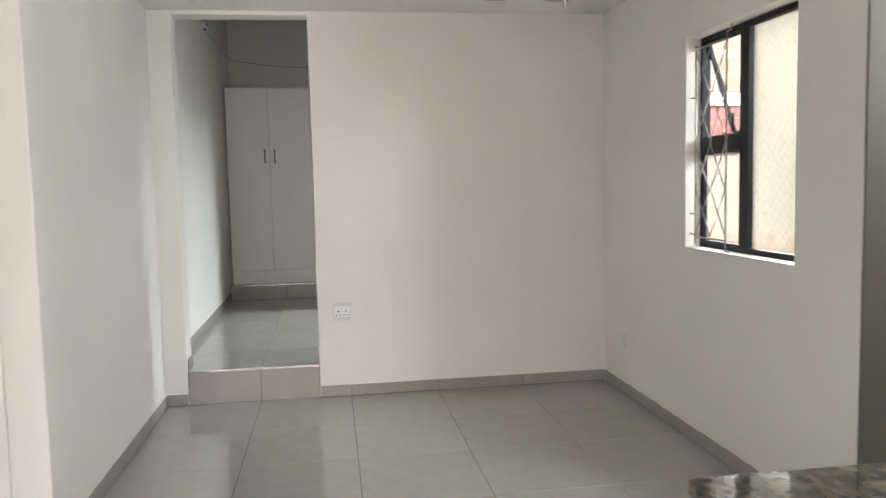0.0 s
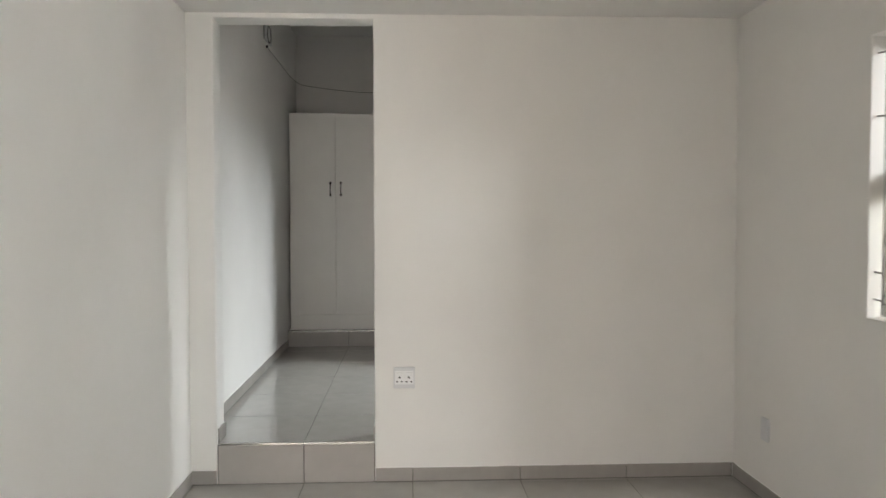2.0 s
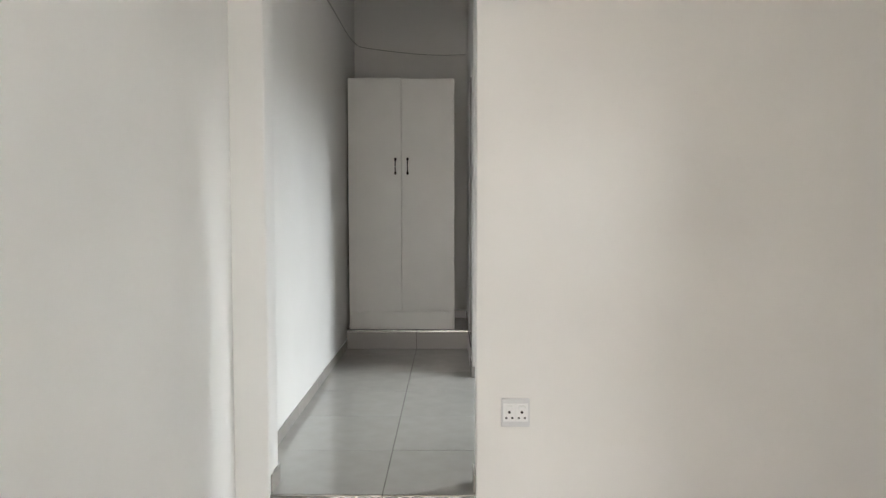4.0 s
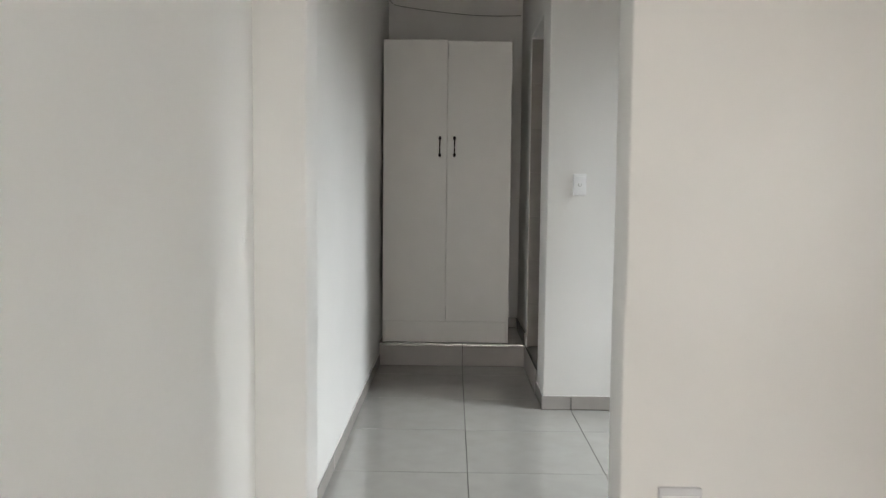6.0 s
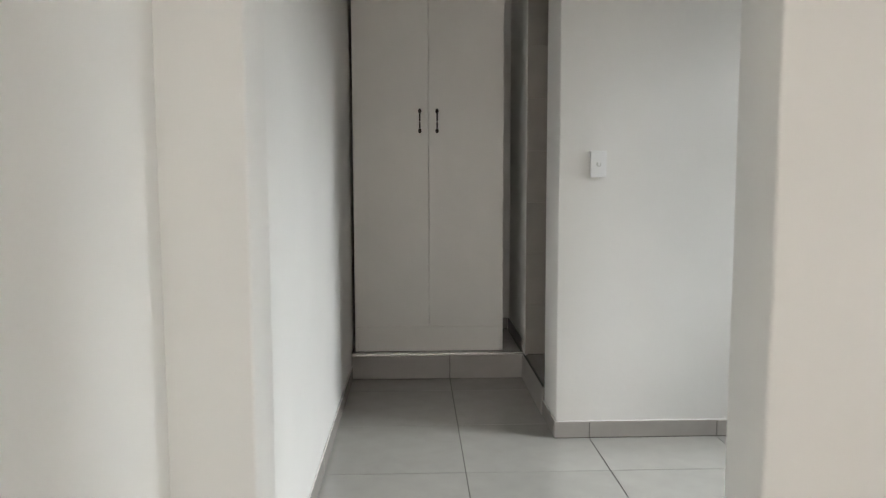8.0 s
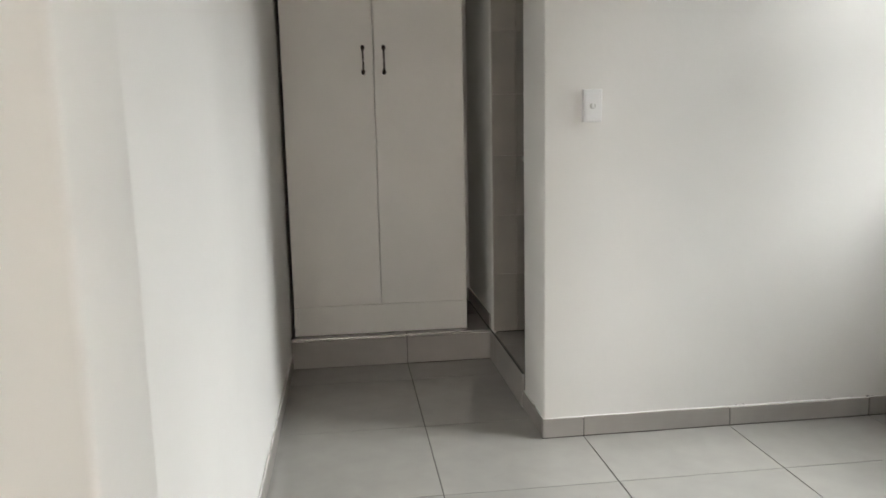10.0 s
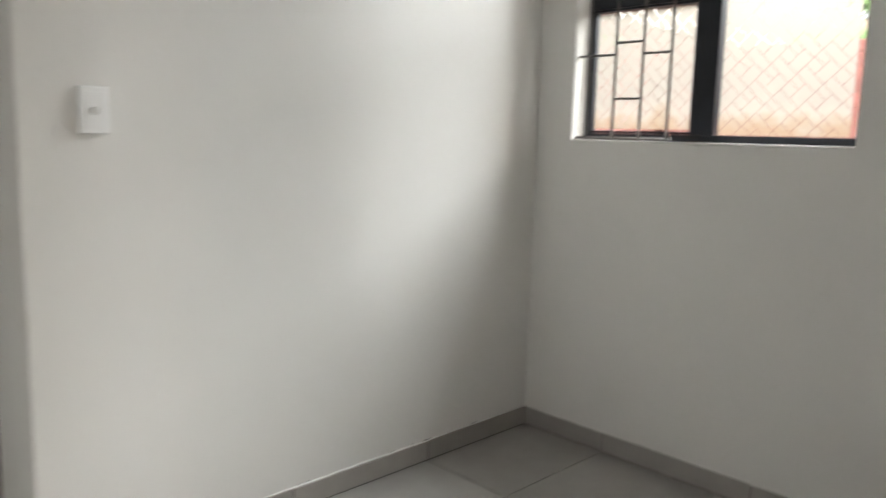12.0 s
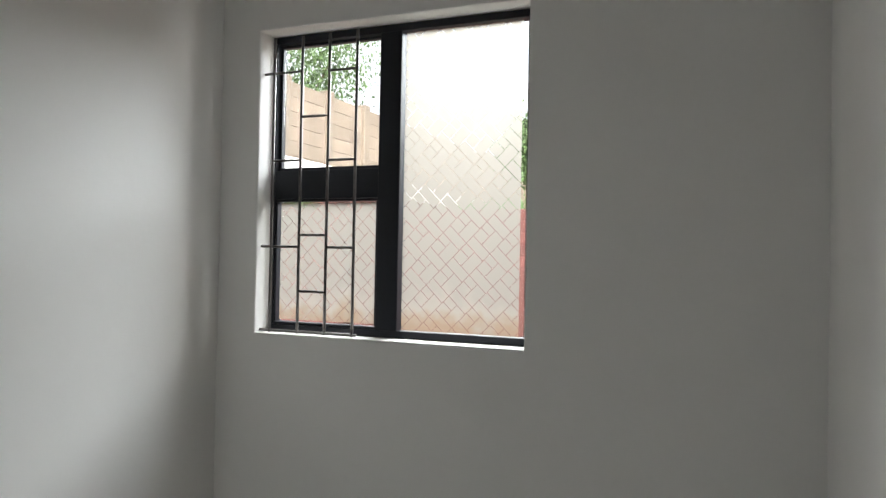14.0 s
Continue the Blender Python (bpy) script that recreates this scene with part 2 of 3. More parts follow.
# ---- plan ----
XL, XL2, XR, XR2 = -0.143, -0.118, 2.886, 2.852        # side walls of the two rooms
TH = 0.165                                # thickness of the wall between them
F2, F3 = 0.226, 0.380                     # upper floor and platform
HC, HC2 = 2.568, 3.39                     # ceilings
OX, OZ = 0.862, 2.543                     # opening between the rooms
SW, BX = 2.188, 0.914                     # switch wall face, bathroom door wall face
YB = 3.96                                 # back wall
W1 = (-2.225, -1.232, 1.052, 2.175)         # window openings: y0 y1 z0 z1
W2 = (0.978, 2.018, 1.445, 2.566)

# ---- structure ----
wall("wall_left_lower", "y", -2.075, TH / 2, -0.12, HC2, XL - 0.15, XL, "white painted plaster side wall of the lower room")
wall("wall_left_upper", "y", TH / 2, YB + 0.15, -0.12, HC2, XL - 0.15, XL2, "white painted plaster side wall of the upper passage")
wall("wall_left_return", "x", -1.7, XL - 0.15, -0.12, HC, -2.075, -1.92, "white painted plaster return wall of the kitchen end")
wall("wall_kitchen_left", "y", -6.6, -1.92, -0.12, HC, -1.85, -1.7, "white painted plaster wall of the kitchen end")
# the left opening is added to shape the fill lamp's light
wall("wall_entrance", "x", -1.85, 4.05, -0.12, HC, -6.75, -6.6, "unseen white painted plaster wall with an entrance and a fill lamp opening", holes=[(-1.15, -0.45, -0.12, 2.08), (0.42, 0.95, -0.12, 2.08)])
wall("wall_kitchen_right", "y", -6.6, -2.645, -0.12, HC, 3.9, 4.05, "white painted plaster wall behind the counter")
wall("wall_right_return", "x", XR + 0.0008, 4.05, -0.12, HC, -2.648, -2.52, "return wall beside the counter, painted dark to stand for shade", material=SHADED_WALL)
wall("wall_right_lower", "y", -2.640, TH / 2, -0.12, HC2, XR, XR + 0.137, "white painted plaster wall with a barred window", holes=[W1], bevel=0.003, square=(1, -2.640))
wall("wall_right_upper", "y", TH / 2, 4.12, -0.12, HC2, XR2, XR + 0.137, "white painted plaster wall with a barred window", holes=[W2])
partition = wall("wall_partition", "x", XL - 0.05, XR + 0.05, 0.0, HC2, 0.0, TH, "white painted wall with an open doorway up a step", holes=[(0.0, OX, 0.0, OZ)])
# its upper face is skewed towards the window to fit the camera's view
for v in partition.data.vertices:
    if v.co.y > TH / 2 and v.co.x > OX + 0.02:
        v.co.y -= 0.05 * (v.co.x - OX) / (XR2 - OX)
wall("wall_switch", "x", BX, XR2 + 0.05, F2 - 0.1, HC2, SW, SW + 0.12, "white painted plaster wall with a light switch", square=(1, SW + 0.12))
wall("wall_bathroom_door", "y", SW + 0.12, YB + 0.05, F2 - 0.1, HC2, BX, BX + 0.12, "white painted wall with the open bathroom doorway", holes=[(2.52, 3.224, F2 - 0.1, 2.50)], square=(1, SW + 0.12))
wall("wall_back", "x", XL - 0.05, XR2 + 0.05, F2 - 0.1, HC2, YB, YB + 0.15, "white painted plaster wall behind the wardrobe")
wall("wall_bathroom", "x", BX + 0.125, XR2 + 0.05, F3 - 0.1, HC2, 3.224, 3.344, "plain wall at the far side of the bathroom")

for nm, a, b, lab in (("ceiling_lower", (-1.95, -6.85, HC), (4.15, 0.03, HC + 0.1), "plain white painted ceiling of the lower room"),
                      ("ceiling_upper", (XL - 0.25, -0.1, HC2), (XR + 0.32, YB + 0.25, HC2 + 0.1), "plain white painted ceiling of the upper room")):
    tagged(link(nm, box(a, b), CEILING), lab, "ceiling", kind="structure")


# ---- tiled floors, risers and skirtings ----
piece_mesh = {}


def piece(name, size, at, material, parent, bevel=0.0025):
    """One tile: a slab with eased arrises; alike pieces share their mesh."""
    key = (name, material.name, *(round(s, 3) for s in size))
    if key not in piece_mesh:
        bm = box([-s / 2 for s in size], [s / 2 for s in size], bevel)
        me = bpy.data.meshes.new(name)
        bm.to_mesh(me)
        bm.free()
        me.materials.append(material)
        piece_mesh[key] = me
    ob = new(name, piece_mesh[key])
    ob.parent = parent
    ob.location = at
    return ob


GX, GY1, GY2, T = 0.470, -0.027, 1.790, 0.6
GAP = 0.0034


def cuts(a, b, g):
    k = math.ceil((a - g) / T - 1e-6)
    out = [a]
    while g + k * T < b - 1e-6:
        if g + k * T > a + 0.02:
            out.append(g + k * T)
        k += 1
    return out + [b]


def tile_floor(parent, x0, x1, y0, y1, top, gx, gy, thick=0.012):
    xs, ys = cuts(x0, x1, gx), cuts(y0, y1, gy)
    for xa, xb in zip(xs, xs[1:]):
        for ya, yb in zip(ys, ys[1:]):
            lift = random.uniform(-0.0005, 0.0005)
            piece("tile", (xb - xa - GAP, yb - ya - GAP, thick), ((xa + xb) / 2, (ya + yb) / 2, top - thick / 2 + lift), TILE, parent, 0.001)


def floor_base(name, a, b, label):
    return tagged(link(name, box(a, b), GROUT), label, "floor", kind="structure")


floor_low = floor_base("floor_lower", (-1.85, -6.75, -0.2), (4.05, 0.012, -0.003), "large light grey polished porcelain floor tiles")
floor_up = floor_base("floor_upper", (XL, 0.012, 0.0), (XR2, YB, F2 - 0.003), "large light grey polished tiles of the raised floor")
floor_plat = floor_base("floor_platform", (XL, 3.262, F2), (BX + 0.02, YB, F3 - 0.003), "tiled platform under the wardrobe")
floor_bath = floor_base("floor_bathroom", (BX + 0.02, SW + 0.12, F2), (XR2, 3.224, F3 - 0.003), "small tiled floor of the bathroom")


def skirting(parent, axis, u0, u1, w, side, z, g, h=0.078, t=0.010):
    """A course of cut tiles along a wall face at w; side is the way it stands out."""
    us = cuts(u0, u1, g)
    # the mortar bed behind the tiles, which shows in their joints and as a thin line along the floor
    lo, hi = (us[0] + 0.002, min(w, w + side * 0.006), z), (us[-1] - 0.002, max(w, w + side * 0.006), z + h - 0.006)
    part("mortar_bed", box(lo if axis == "x" else (lo[1], lo[0], lo[2]), hi if axis == "x" else (hi[1], hi[0], hi[2])), GROUT, parent, "dark joint mortar")
    # the uneven bead of filler and paint along the top edge
    rnd = random.Random(round(1000 * (abs(u0) + abs(w))))
    n = max(2, round((u1 - u0) / 0.035))
    line = []
    for k in range(n + 1):
        u = u0 + 0.003 + (u1 - u0 - 0.006) * k / n
        v, zz = w + side * (0.0035 + rnd.uniform(-0.0008, 0.0008)), z + h + 0.001 + rnd.gauss(0, 0.0012)
        line.append((u, v, zz) if axis == "x" else (v, u, zz))
    part("filler_bead", tube(line, 0.0030, 6), PLASTER, parent, "uneven painted filler bead", True)
    for a, b in zip(us, us[1:]):
        hh = h + random.uniform(-0.002, 0.002)
        mid = ((a + b) / 2, w + side * (t / 2 - 0.001))
        size = (b - a - 0.003, t) if axis == "x" else (t, b - a - 0.003)
        at = mid if axis == "x" else mid[::-1]
        piece("skirting_tile", (*size, round(hh - 0.003, 3)), (*at, z + 0.0015 + hh / 2), SKIRT, parent, 0.002)


baseboard = tagged(empty("baseboard"), "grey tile skirting along the walls of both rooms", "skirting", kind="structure")
skirting(baseboard, "y", -2.06, -0.012, XL, 1, 0, GY1)
skirting(baseboard, "x", XL, -0.004, 0.0, -1, 0, GX)
skirting(baseboard, "x", OX + 0.004, XR - 0.011, 0.0, -1, 0, GX)
skirting(baseboard, "y", -2.64, -0.001, XR, -1, 0, GY1)
skirting(baseboard, "y", 0.02, TH, 0.0, 1, F2, 5.0)
skirting(baseboard, "y", 0.02, TH, OX, -1, F2, 5.0)
skirting(baseboard, "y", TH + 0.01, 3.245, XL2, 1, F2, GY2)
skirting(baseboard, "x", XL2 + 0.011, 0.0, TH, 1, F2, GX)
skirting(baseboard, "x", OX, 1.67, TH - 0.012, 1, F2, GX)
skirting(baseboard, "x", 1.67, XR2 - 0.011, TH - 0.037, 1, F2, GX)
skirting(baseboard, "x", BX - 0.009, XR2, SW, -1, F2, GX)
skirting(baseboard, "y", TH, SW - 0.011, XR2, -1, F2, GY2)
skirting(baseboard, "y", SW, 2.515, BX, -1, F2, 5.0)
skirting(baseboard, "y", 3.27, YB - 0.001, BX, -1, F3, 5.0)
skirting(baseboard, "x", XL2, BX - 0.011, YB, -1, F3, GX)


def chips(parent):
    """Bits of plaster broken out along the top of the skirting under the light switch."""
    rnd = random.Random(21)
    bm = bmesh.new()
    for u, n in ((2.085, 5), (2.17, 3), (2.265, 6), (1.70, 3), (2.52, 2)):
        for _ in range(n):
            a = u + rnd.gauss(0, 0.012)
            w, hh = rnd.uniform(0.003, 0.011), rnd.uniform(0.0015, 0.004)
            add_box(bm, (a, SW - 0.0016, F2 + 0.079), (a + w, SW + 0.001, F2 + 0.080 + hh), 0.0004)
    return part("plaster_chip", bm, GROUT, parent, "dark chips in the plaster edge")


chips(baseboard)


def step(name, pieces, label):
    ob = tagged(empty(name), label, "step", kind="structure")
    for kind, size, at, material in pieces:
        piece(kind, size, at, material, ob, 0.002)
    return ob


def riser_row(y, x0, x1, z0, z1, g):
    xs = cuts(x0, x1, g)
    out = []
    for a, b in zip(xs, xs[1:]):
        out.append(("riser_tile", (b - a - 0.004, 0.012, z1 - z0 - 0.014), ((a + b) / 2, y + 0.006, (z0 + z1 - 0.014) / 2), RISER))
    for a, b in zip(xs, xs[1:]):
        out.append(("nosing_trim", (b - a - 0.002, 0.011, 0.011), ((a + b) / 2, y + 0.005, z1 - 0.006), NOSING))
    return out


step("step_lower", riser_row(0.0, 0.002, OX - 0.002, 0.0, F2 + 0.001, GX), "grey tiled step with a metal edge trim in the doorway")
step("step_platform", riser_row(3.25, XL2, BX - 0.004, F2, F3 + 0.001, GX), "grey tiled step with a metal edge trim below the wardrobe")
step("step_bathroom", [("riser_tile", (0.012, 0.600, F3 - F2 - 0.007), (BX - 0.004, 2.822, (F2 + F3 - 0.007) / 2), RISER), ("riser_tile", (0.012, 0.122, F3 - F2 - 0.007), (BX - 0.004, 3.187, (F2 + F3 - 0.007) / 2), RISER),
                       ("nosing_trim", (0.008, 0.73, 0.005), (BX - 0.004, 2.886, F3 - 0.003), GROUT)], "grey tiled threshold step of the bathroom doorway")


# ---- wardrobe ----
def bow_handle(parent, x, y, z, length=0.138):
    """A bow handle with rounded ends."""
    bm = bmesh.new()
    for s in (-1, 1):
        bmesh.ops.create_uvsphere(bm, u_segments=10, v_segments=8, radius=0.0105, matrix=Matrix.Translation((x, y - 0.006, z + s * length * 0.42)) @ Matrix.Diagonal((1, 0.8, 1.35, 1)))
    pts = [(x, y - 0.006 - 0.020 * math.sin(math.pi * k / 10), z + length * 0.42 * (2 * k / 10 - 1)) for k in range(11)]
    t = tube(pts, 0.0048, 8)
    me = bpy.data.meshes.new("bow")
    t.to_mesh(me)
    t.free()
    bm.from_mesh(me)
    bpy.data.meshes.remove(me)
    return part("handle", bm, BRONZE, parent, "dark bronze bow handle", True)


def wardrobe():
    x0, x1, y0, y1, z0, z1 = -0.098, 0.793, 3.308, YB - 0.012, F3, 2.493
    ob = tagged(empty("wardrobe", (0, 0, 0)), "tall white two-door wardrobe standing on the tiled platform", "wardrobe")
    body = bmesh.new()
    yb = y0 + 0.019
    for a, b in (((x0, yb, z0), (x0 + 0.016, y1, z1 - 0.006)), ((x1 - 0.016, yb, z0), (x1, y1, z1 - 0.006)),
                 ((x0 + 0.016, yb, z1 - 0.022), (x1 - 0.016, y1, z1 - 0.006)), ((x0 + 0.016, y1 - 0.006, z0), (x1 - 0.016, y1, z1 - 0.022)),
                 ((x0 + 0.016, yb, z0 + 0.15), (x1 - 0.016, y1 - 0.006, z0 + 0.166))):
        add_box(body, a, b, 0.001)
    part("body", body, CABINET, ob)
    part("plinth", box((x0 + 0.018, y0 + 0.002, z0 + 0.002), (x1 - 0.018, y0 + 0.018, z0 + 0.1500), 0.001), CABINET, ob)
    for xs in (x0, x1 - 0.0165):
        part("side_panel", box((xs, y0 + 0.0005, z0 + 0.001), (xs + 0.0165, yb - 0.0005, z0 + 0.1500), 0.001), CABINET, ob)
    xm = 0.3475
    left = part("door", box((x0, y0, z0 + 0.1515), (xm - 0.0015, yb - 0.001, z1 + 0.001), 0.0018, 2), CABINET, ob)
    right = part("door", box((xm + 0.0015, y0, z0 + 0.152), (x1, yb - 0.001, z1 - 0.007), 0.0018, 2), CABINET, ob)
    bow_handle(left, xm - 0.051, y0, 1.760)
    bow_handle(right, xm + 0.051, y0, 1.760)
    return ob


wardrobe()


# ---- windows ----
def clipped(poly, y0, y1, z0, z1):
    """The part of a flat shape that lies inside an oblong."""
    for axis, lim, sign in ((0, y0, 1), (0, y1, -1), (1, z0, 1), (1, z1, -1)):
        out = []
        for p, q in zip(poly, poly[1:] + poly[:1]):
            ip, iq = sign * (p[axis] - lim) >= 0, sign * (q[axis] - lim) >= 0
            if ip:
                out.append(p)
            if ip != iq:
                f = (lim - p[axis]) / (q[axis] - p[axis])
                out.append((p[0] + f * (q[0] - p[0]), p[1] + f * (q[1] - p[1])))
        poly = out
        if len(poly) < 3:
            return None
    return poly


def slanted_patches(y0, y1, z0, z1, x, b=0.036, gap=0.0017, turn=-45):
    """Frosted oblong patches laid in slanting bands: a patch across the band, then patches and a small square along it,
    with clear joints between them, cut off at the edges of the film."""
    bm = bmesh.new()
    c, s = math.cos(radians(turn)), math.sin(radians(turn))
    cy, cz = (y0 + y1) / 2, (z0 + z1) / 2
    cell, band = 2.9 * b, 2.4 * b
    reach = (y1 - y0) + (z1 - z0)
    n, k = int(reach / cell) + 2, int(reach / band) + 2
    patches = ((0, 0, 1, 2.4), (1, 0, 1.9, 1.2), (1, 1.2, 0.8, 1.2), (1.8, 1.2, 1.1, 1.2))
    g = gap / 2
    for i in range(-n, n):
        for j in range(-k, k):
            ou, ov = i * cell + j * 1.0 * b, j * band
            for u, v, w, h in patches:
                u0, u1, v0, v1 = ou + u * b + g, ou + (u + w) * b - g, ov + v * b + g, ov + (v + h) * b - g
                quad = [(cy + c * p - s * q, cz + s * p + c * q) for p, q in ((u0, v0), (u1, v0), (u1, v1), (u0, v1))]
                got = clipped(quad, y0, y1, z0, z1)
                if got:
                    bm.faces.new([bm.verts.new((x, p[0], p[1])) for p in got])
    return bm


def film(parent, y0, y1, z0, z1, x, kind):
    ob = part("privacy_film", slanted_patches(y0, y1, z0, z1, x, gap=0.0017 if kind == FILM else 0.0008), kind, parent, "frosted privacy film with a clear slanting patch pattern")
    ob.visible_shadow = False
    return ob


def pane(parent, y0, y1, z0, z1, x, name="pane"):
    ob = part(name, box((x, y0, z0), (x + 0.004, y1, z1)), GLASS, parent)
    ob.visible_shadow = False
    return ob


def ring(bm, y0, y1, z0, z1, x0, x1, w, bevel=0.002):
    """Four bars round an oblong."""
    add_box(bm, (x0, y0, z0), (x1, y1, z0 + w), bevel)
    add_box(bm, (x0, y0, z1 - w), (x1, y1, z1), bevel)
    add_box(bm, (x0 + 0.0006, y0, z0 + w), (x1 - 0.0006, y0 + w, z1 - w), bevel)
    add_box(bm, (x0 + 0.0006, y1 - w, z0 + w), (x1 - 0.0006, y1, z1 - w), bevel)


def window(name, hole, split0, split1, tr0, tr1, xw, label, open_deg, kind):
    """A black aluminium window: a fixed light, and beside it a top-hung sash over a fixed light."""
    y0, y1, z0, z1 = hole
    ob = tagged(empty(name), label, "window", kind="structure")
    xf, xb = xw + 0.085, xw + 0.135
    fr = bmesh.new()
    ring(fr, y0 + 0.002, y1 + 0.008, z0 + 0.004, z1 - 0.002, xf, xb, 0.026)
    add_box(fr, (xf - 0.003, split0, z0 + 0.03), (xb + 0.002, split1, z1 - 0.028), 0.002)
    add_box(fr, (xf - 0.001, split1, tr0), (xb + 0.001, y1 - 0.018, tr1), 0.002)
    part("window_frame", fr, BLACK_ALU, ob, "black powder-coated aluminium frame")
    inner = bmesh.new()
    ring(inner, split1 + 0.001, y1 - 0.019, z0 + 0.031, tr0 - 0.001, xf + 0.004, xb - 0.006, 0.009)
    part("glazing_bead", inner, BLACK_ALU, ob)
    pane(ob, y0 + 0.02, split0 + 0.005, z0 + 0.02, z1 - 0.02, xf + 0.024)
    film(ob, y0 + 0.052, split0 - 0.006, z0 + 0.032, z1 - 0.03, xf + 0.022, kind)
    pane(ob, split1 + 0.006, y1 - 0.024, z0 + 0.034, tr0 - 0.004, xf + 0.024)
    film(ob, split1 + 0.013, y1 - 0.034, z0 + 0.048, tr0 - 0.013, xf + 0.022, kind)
    # the top-hung sash, hinged along its upper edge
    sash_y0, sash_y1, sz0, sz1 = split1 + 0.002, y1 - 0.019, tr1 + 0.002, z1 - 0.030
    sash = empty("sash")
    sash.parent = ob
    sash.location = (xb - 0.008, 0, sz1)
    sash.rotation_euler = (0, radians(-open_deg), 0)
    b = bmesh.new()
    ring(b, sash_y0, sash_y1, sz0 - sz1, 0, -0.022, 0.004, 0.011)
    part("sash_frame", b, BLACK_ALU, sash)
    g = part("pane", box((-0.010, sash_y0 + 0.012, sz0 - sz1 + 0.012), (-0.006, sash_y1 - 0.012, -0.012)), GLASS, sash)
    g.visible_shadow = False
    if open_deg:
        yc = split1 + 0.035
        hd = tube(smooth_path([(xf + 0.02, yc, tr1 - 0.01), (xf - 0.02, yc, tr1 + 0.02), (xf - 0.014, yc + 0.004, tr1 + 0.06), (xf - 0.010, yc + 0.010, tr1 + 0.10)], 5), 0.0052, 8)
        part("handle", hd, BLACK_ALU, ob, "black window stay", True)
    sill = bmesh.new()
    add_box(sill, (xw - 0.004, y0 + 0.001, z0 - 0.004), (xf, y1 - 0.001, z0 + 0.004), 0.002)
    part("window_sill", sill, PLASTER, ob, "thin painted sill")
    return ob


window("window_1", W1, -1.715, -1.637, 1.564, 1.648, XR, "black aluminium window with its top sash pushed open", 17.5, FILM_LIT)
window("window_2", W2, 1.471, 1.556, 1.947, 2.054, XR2, "black aluminium window with frosted patterned panes", 0, FILM)


def burglar_bars_straight():
    ob = tagged(empty("burglar_bars", (0, 0, 0)), "grey steel burglar bars fixed before the narrow window lights", "burglar bars")
    x, r = XR2 + 0.033, 0.0055
    ys = (1.974, 1.852, 1.736, 1.622)
    for y in ys:
        part("bar", add_rod(bmesh.new(), (x, y, 1.449), (x, y, 2.545), r), STEEL, ob, smooth=True)
    for a, b, z in ((2.018, ys[1], 2.412), (ys[2], ys[3], 2.406), (ys[1], ys[2], 2.244), (ys[0], ys[1], 2.085), (ys[2], ys[3], 2.081),
                    (2.018, ys[1], 1.767), (ys[2], ys[3], 1.766), (ys[1], ys[2], 1.810), (ys[1], ys[2], 1.604)):
        part("cross_bar", add_rod(bmesh.new(), (x + 0.001, a, z), (x + 0.001, b, z), r * 0.9), STEEL, ob, smooth=True)
    part("bottom_bar", add_rod(bmesh.new(), (x, 2.018, 1.456), (x, 1.605, 1.456), r), STEEL, ob, smooth=True)
    return ob


def burglar_bars_diamond():
    ob = tagged(empty("burglar_bars"), "grey steel diamond-lattice burglar bars before the narrow window lights", "burglar bars")
    x, r = XR + 0.034, 0.0048
    ya, yb, z0, pitch = -1.279, -1.598, 1.122, 0.2455
    half = (ya - yb) / 2
    part("side_bar", add_rod(bmesh.new(), (x, ya, 1.07), (x, ya, 2.125), r), STEEL_LIT, ob, smooth=True)
    part("side_bar", add_rod(bmesh.new(), (x, yb, 1.07), (x, yb, 2.13), r), STEEL_LIT, ob, smooth=True)
    # zigzag rods that meet at each half pitch
    ym = (ya + yb) / 2
    n = 4
    for k, (p, q) in enumerate(((ya, ym), (ym, ya), (ym, yb), (yb, ym))):
        pts = []
        for i in range(n + 1):
            pts.append((x + (0.003 if k % 2 else -0.003), p if i % 2 == 0 else q, z0 + i * pitch))
        part("lattice_rod", tube(pts, r * 0.85, 6), STEEL_LIT, ob, smooth=True)
    for z in (1.125, 1.235, 1.855, 2.105):
        part("fixing_pin", add_rod(bmesh.new(), (x, ya, z), (x - 0.004, -1.228, z + 0.004), r * 0.9, 6), STEEL_LIT, ob, smooth=True)
    part("bottom_bar", add_rod(bmesh.new(), (x, ya, 1.112), (x, yb, 1.112), r), STEEL_LIT, ob, smooth=True)
    part("top_bar", add_rod(bmesh.new(), (x, ya, 2.108), (x, yb, 2.108), r), STEEL_LIT, ob, smooth=True)
    part("bracket", tube([(x, yb, 2.125), (x, yb, 2.14), (x, yb - 0.04, 2.145), (x, yb - 0.04, 2.17)], 0.006, 8), STEEL_LIT, ob)
    part("bracket", tube([(x, yb, 1.085), (x, yb, 1.065), (x - 0.004, yb - 0.04, 1.058)], 0.007, 8), STEEL_LIT, ob)
    return ob


burglar_bars_straight()
burglar_bars_diamond()


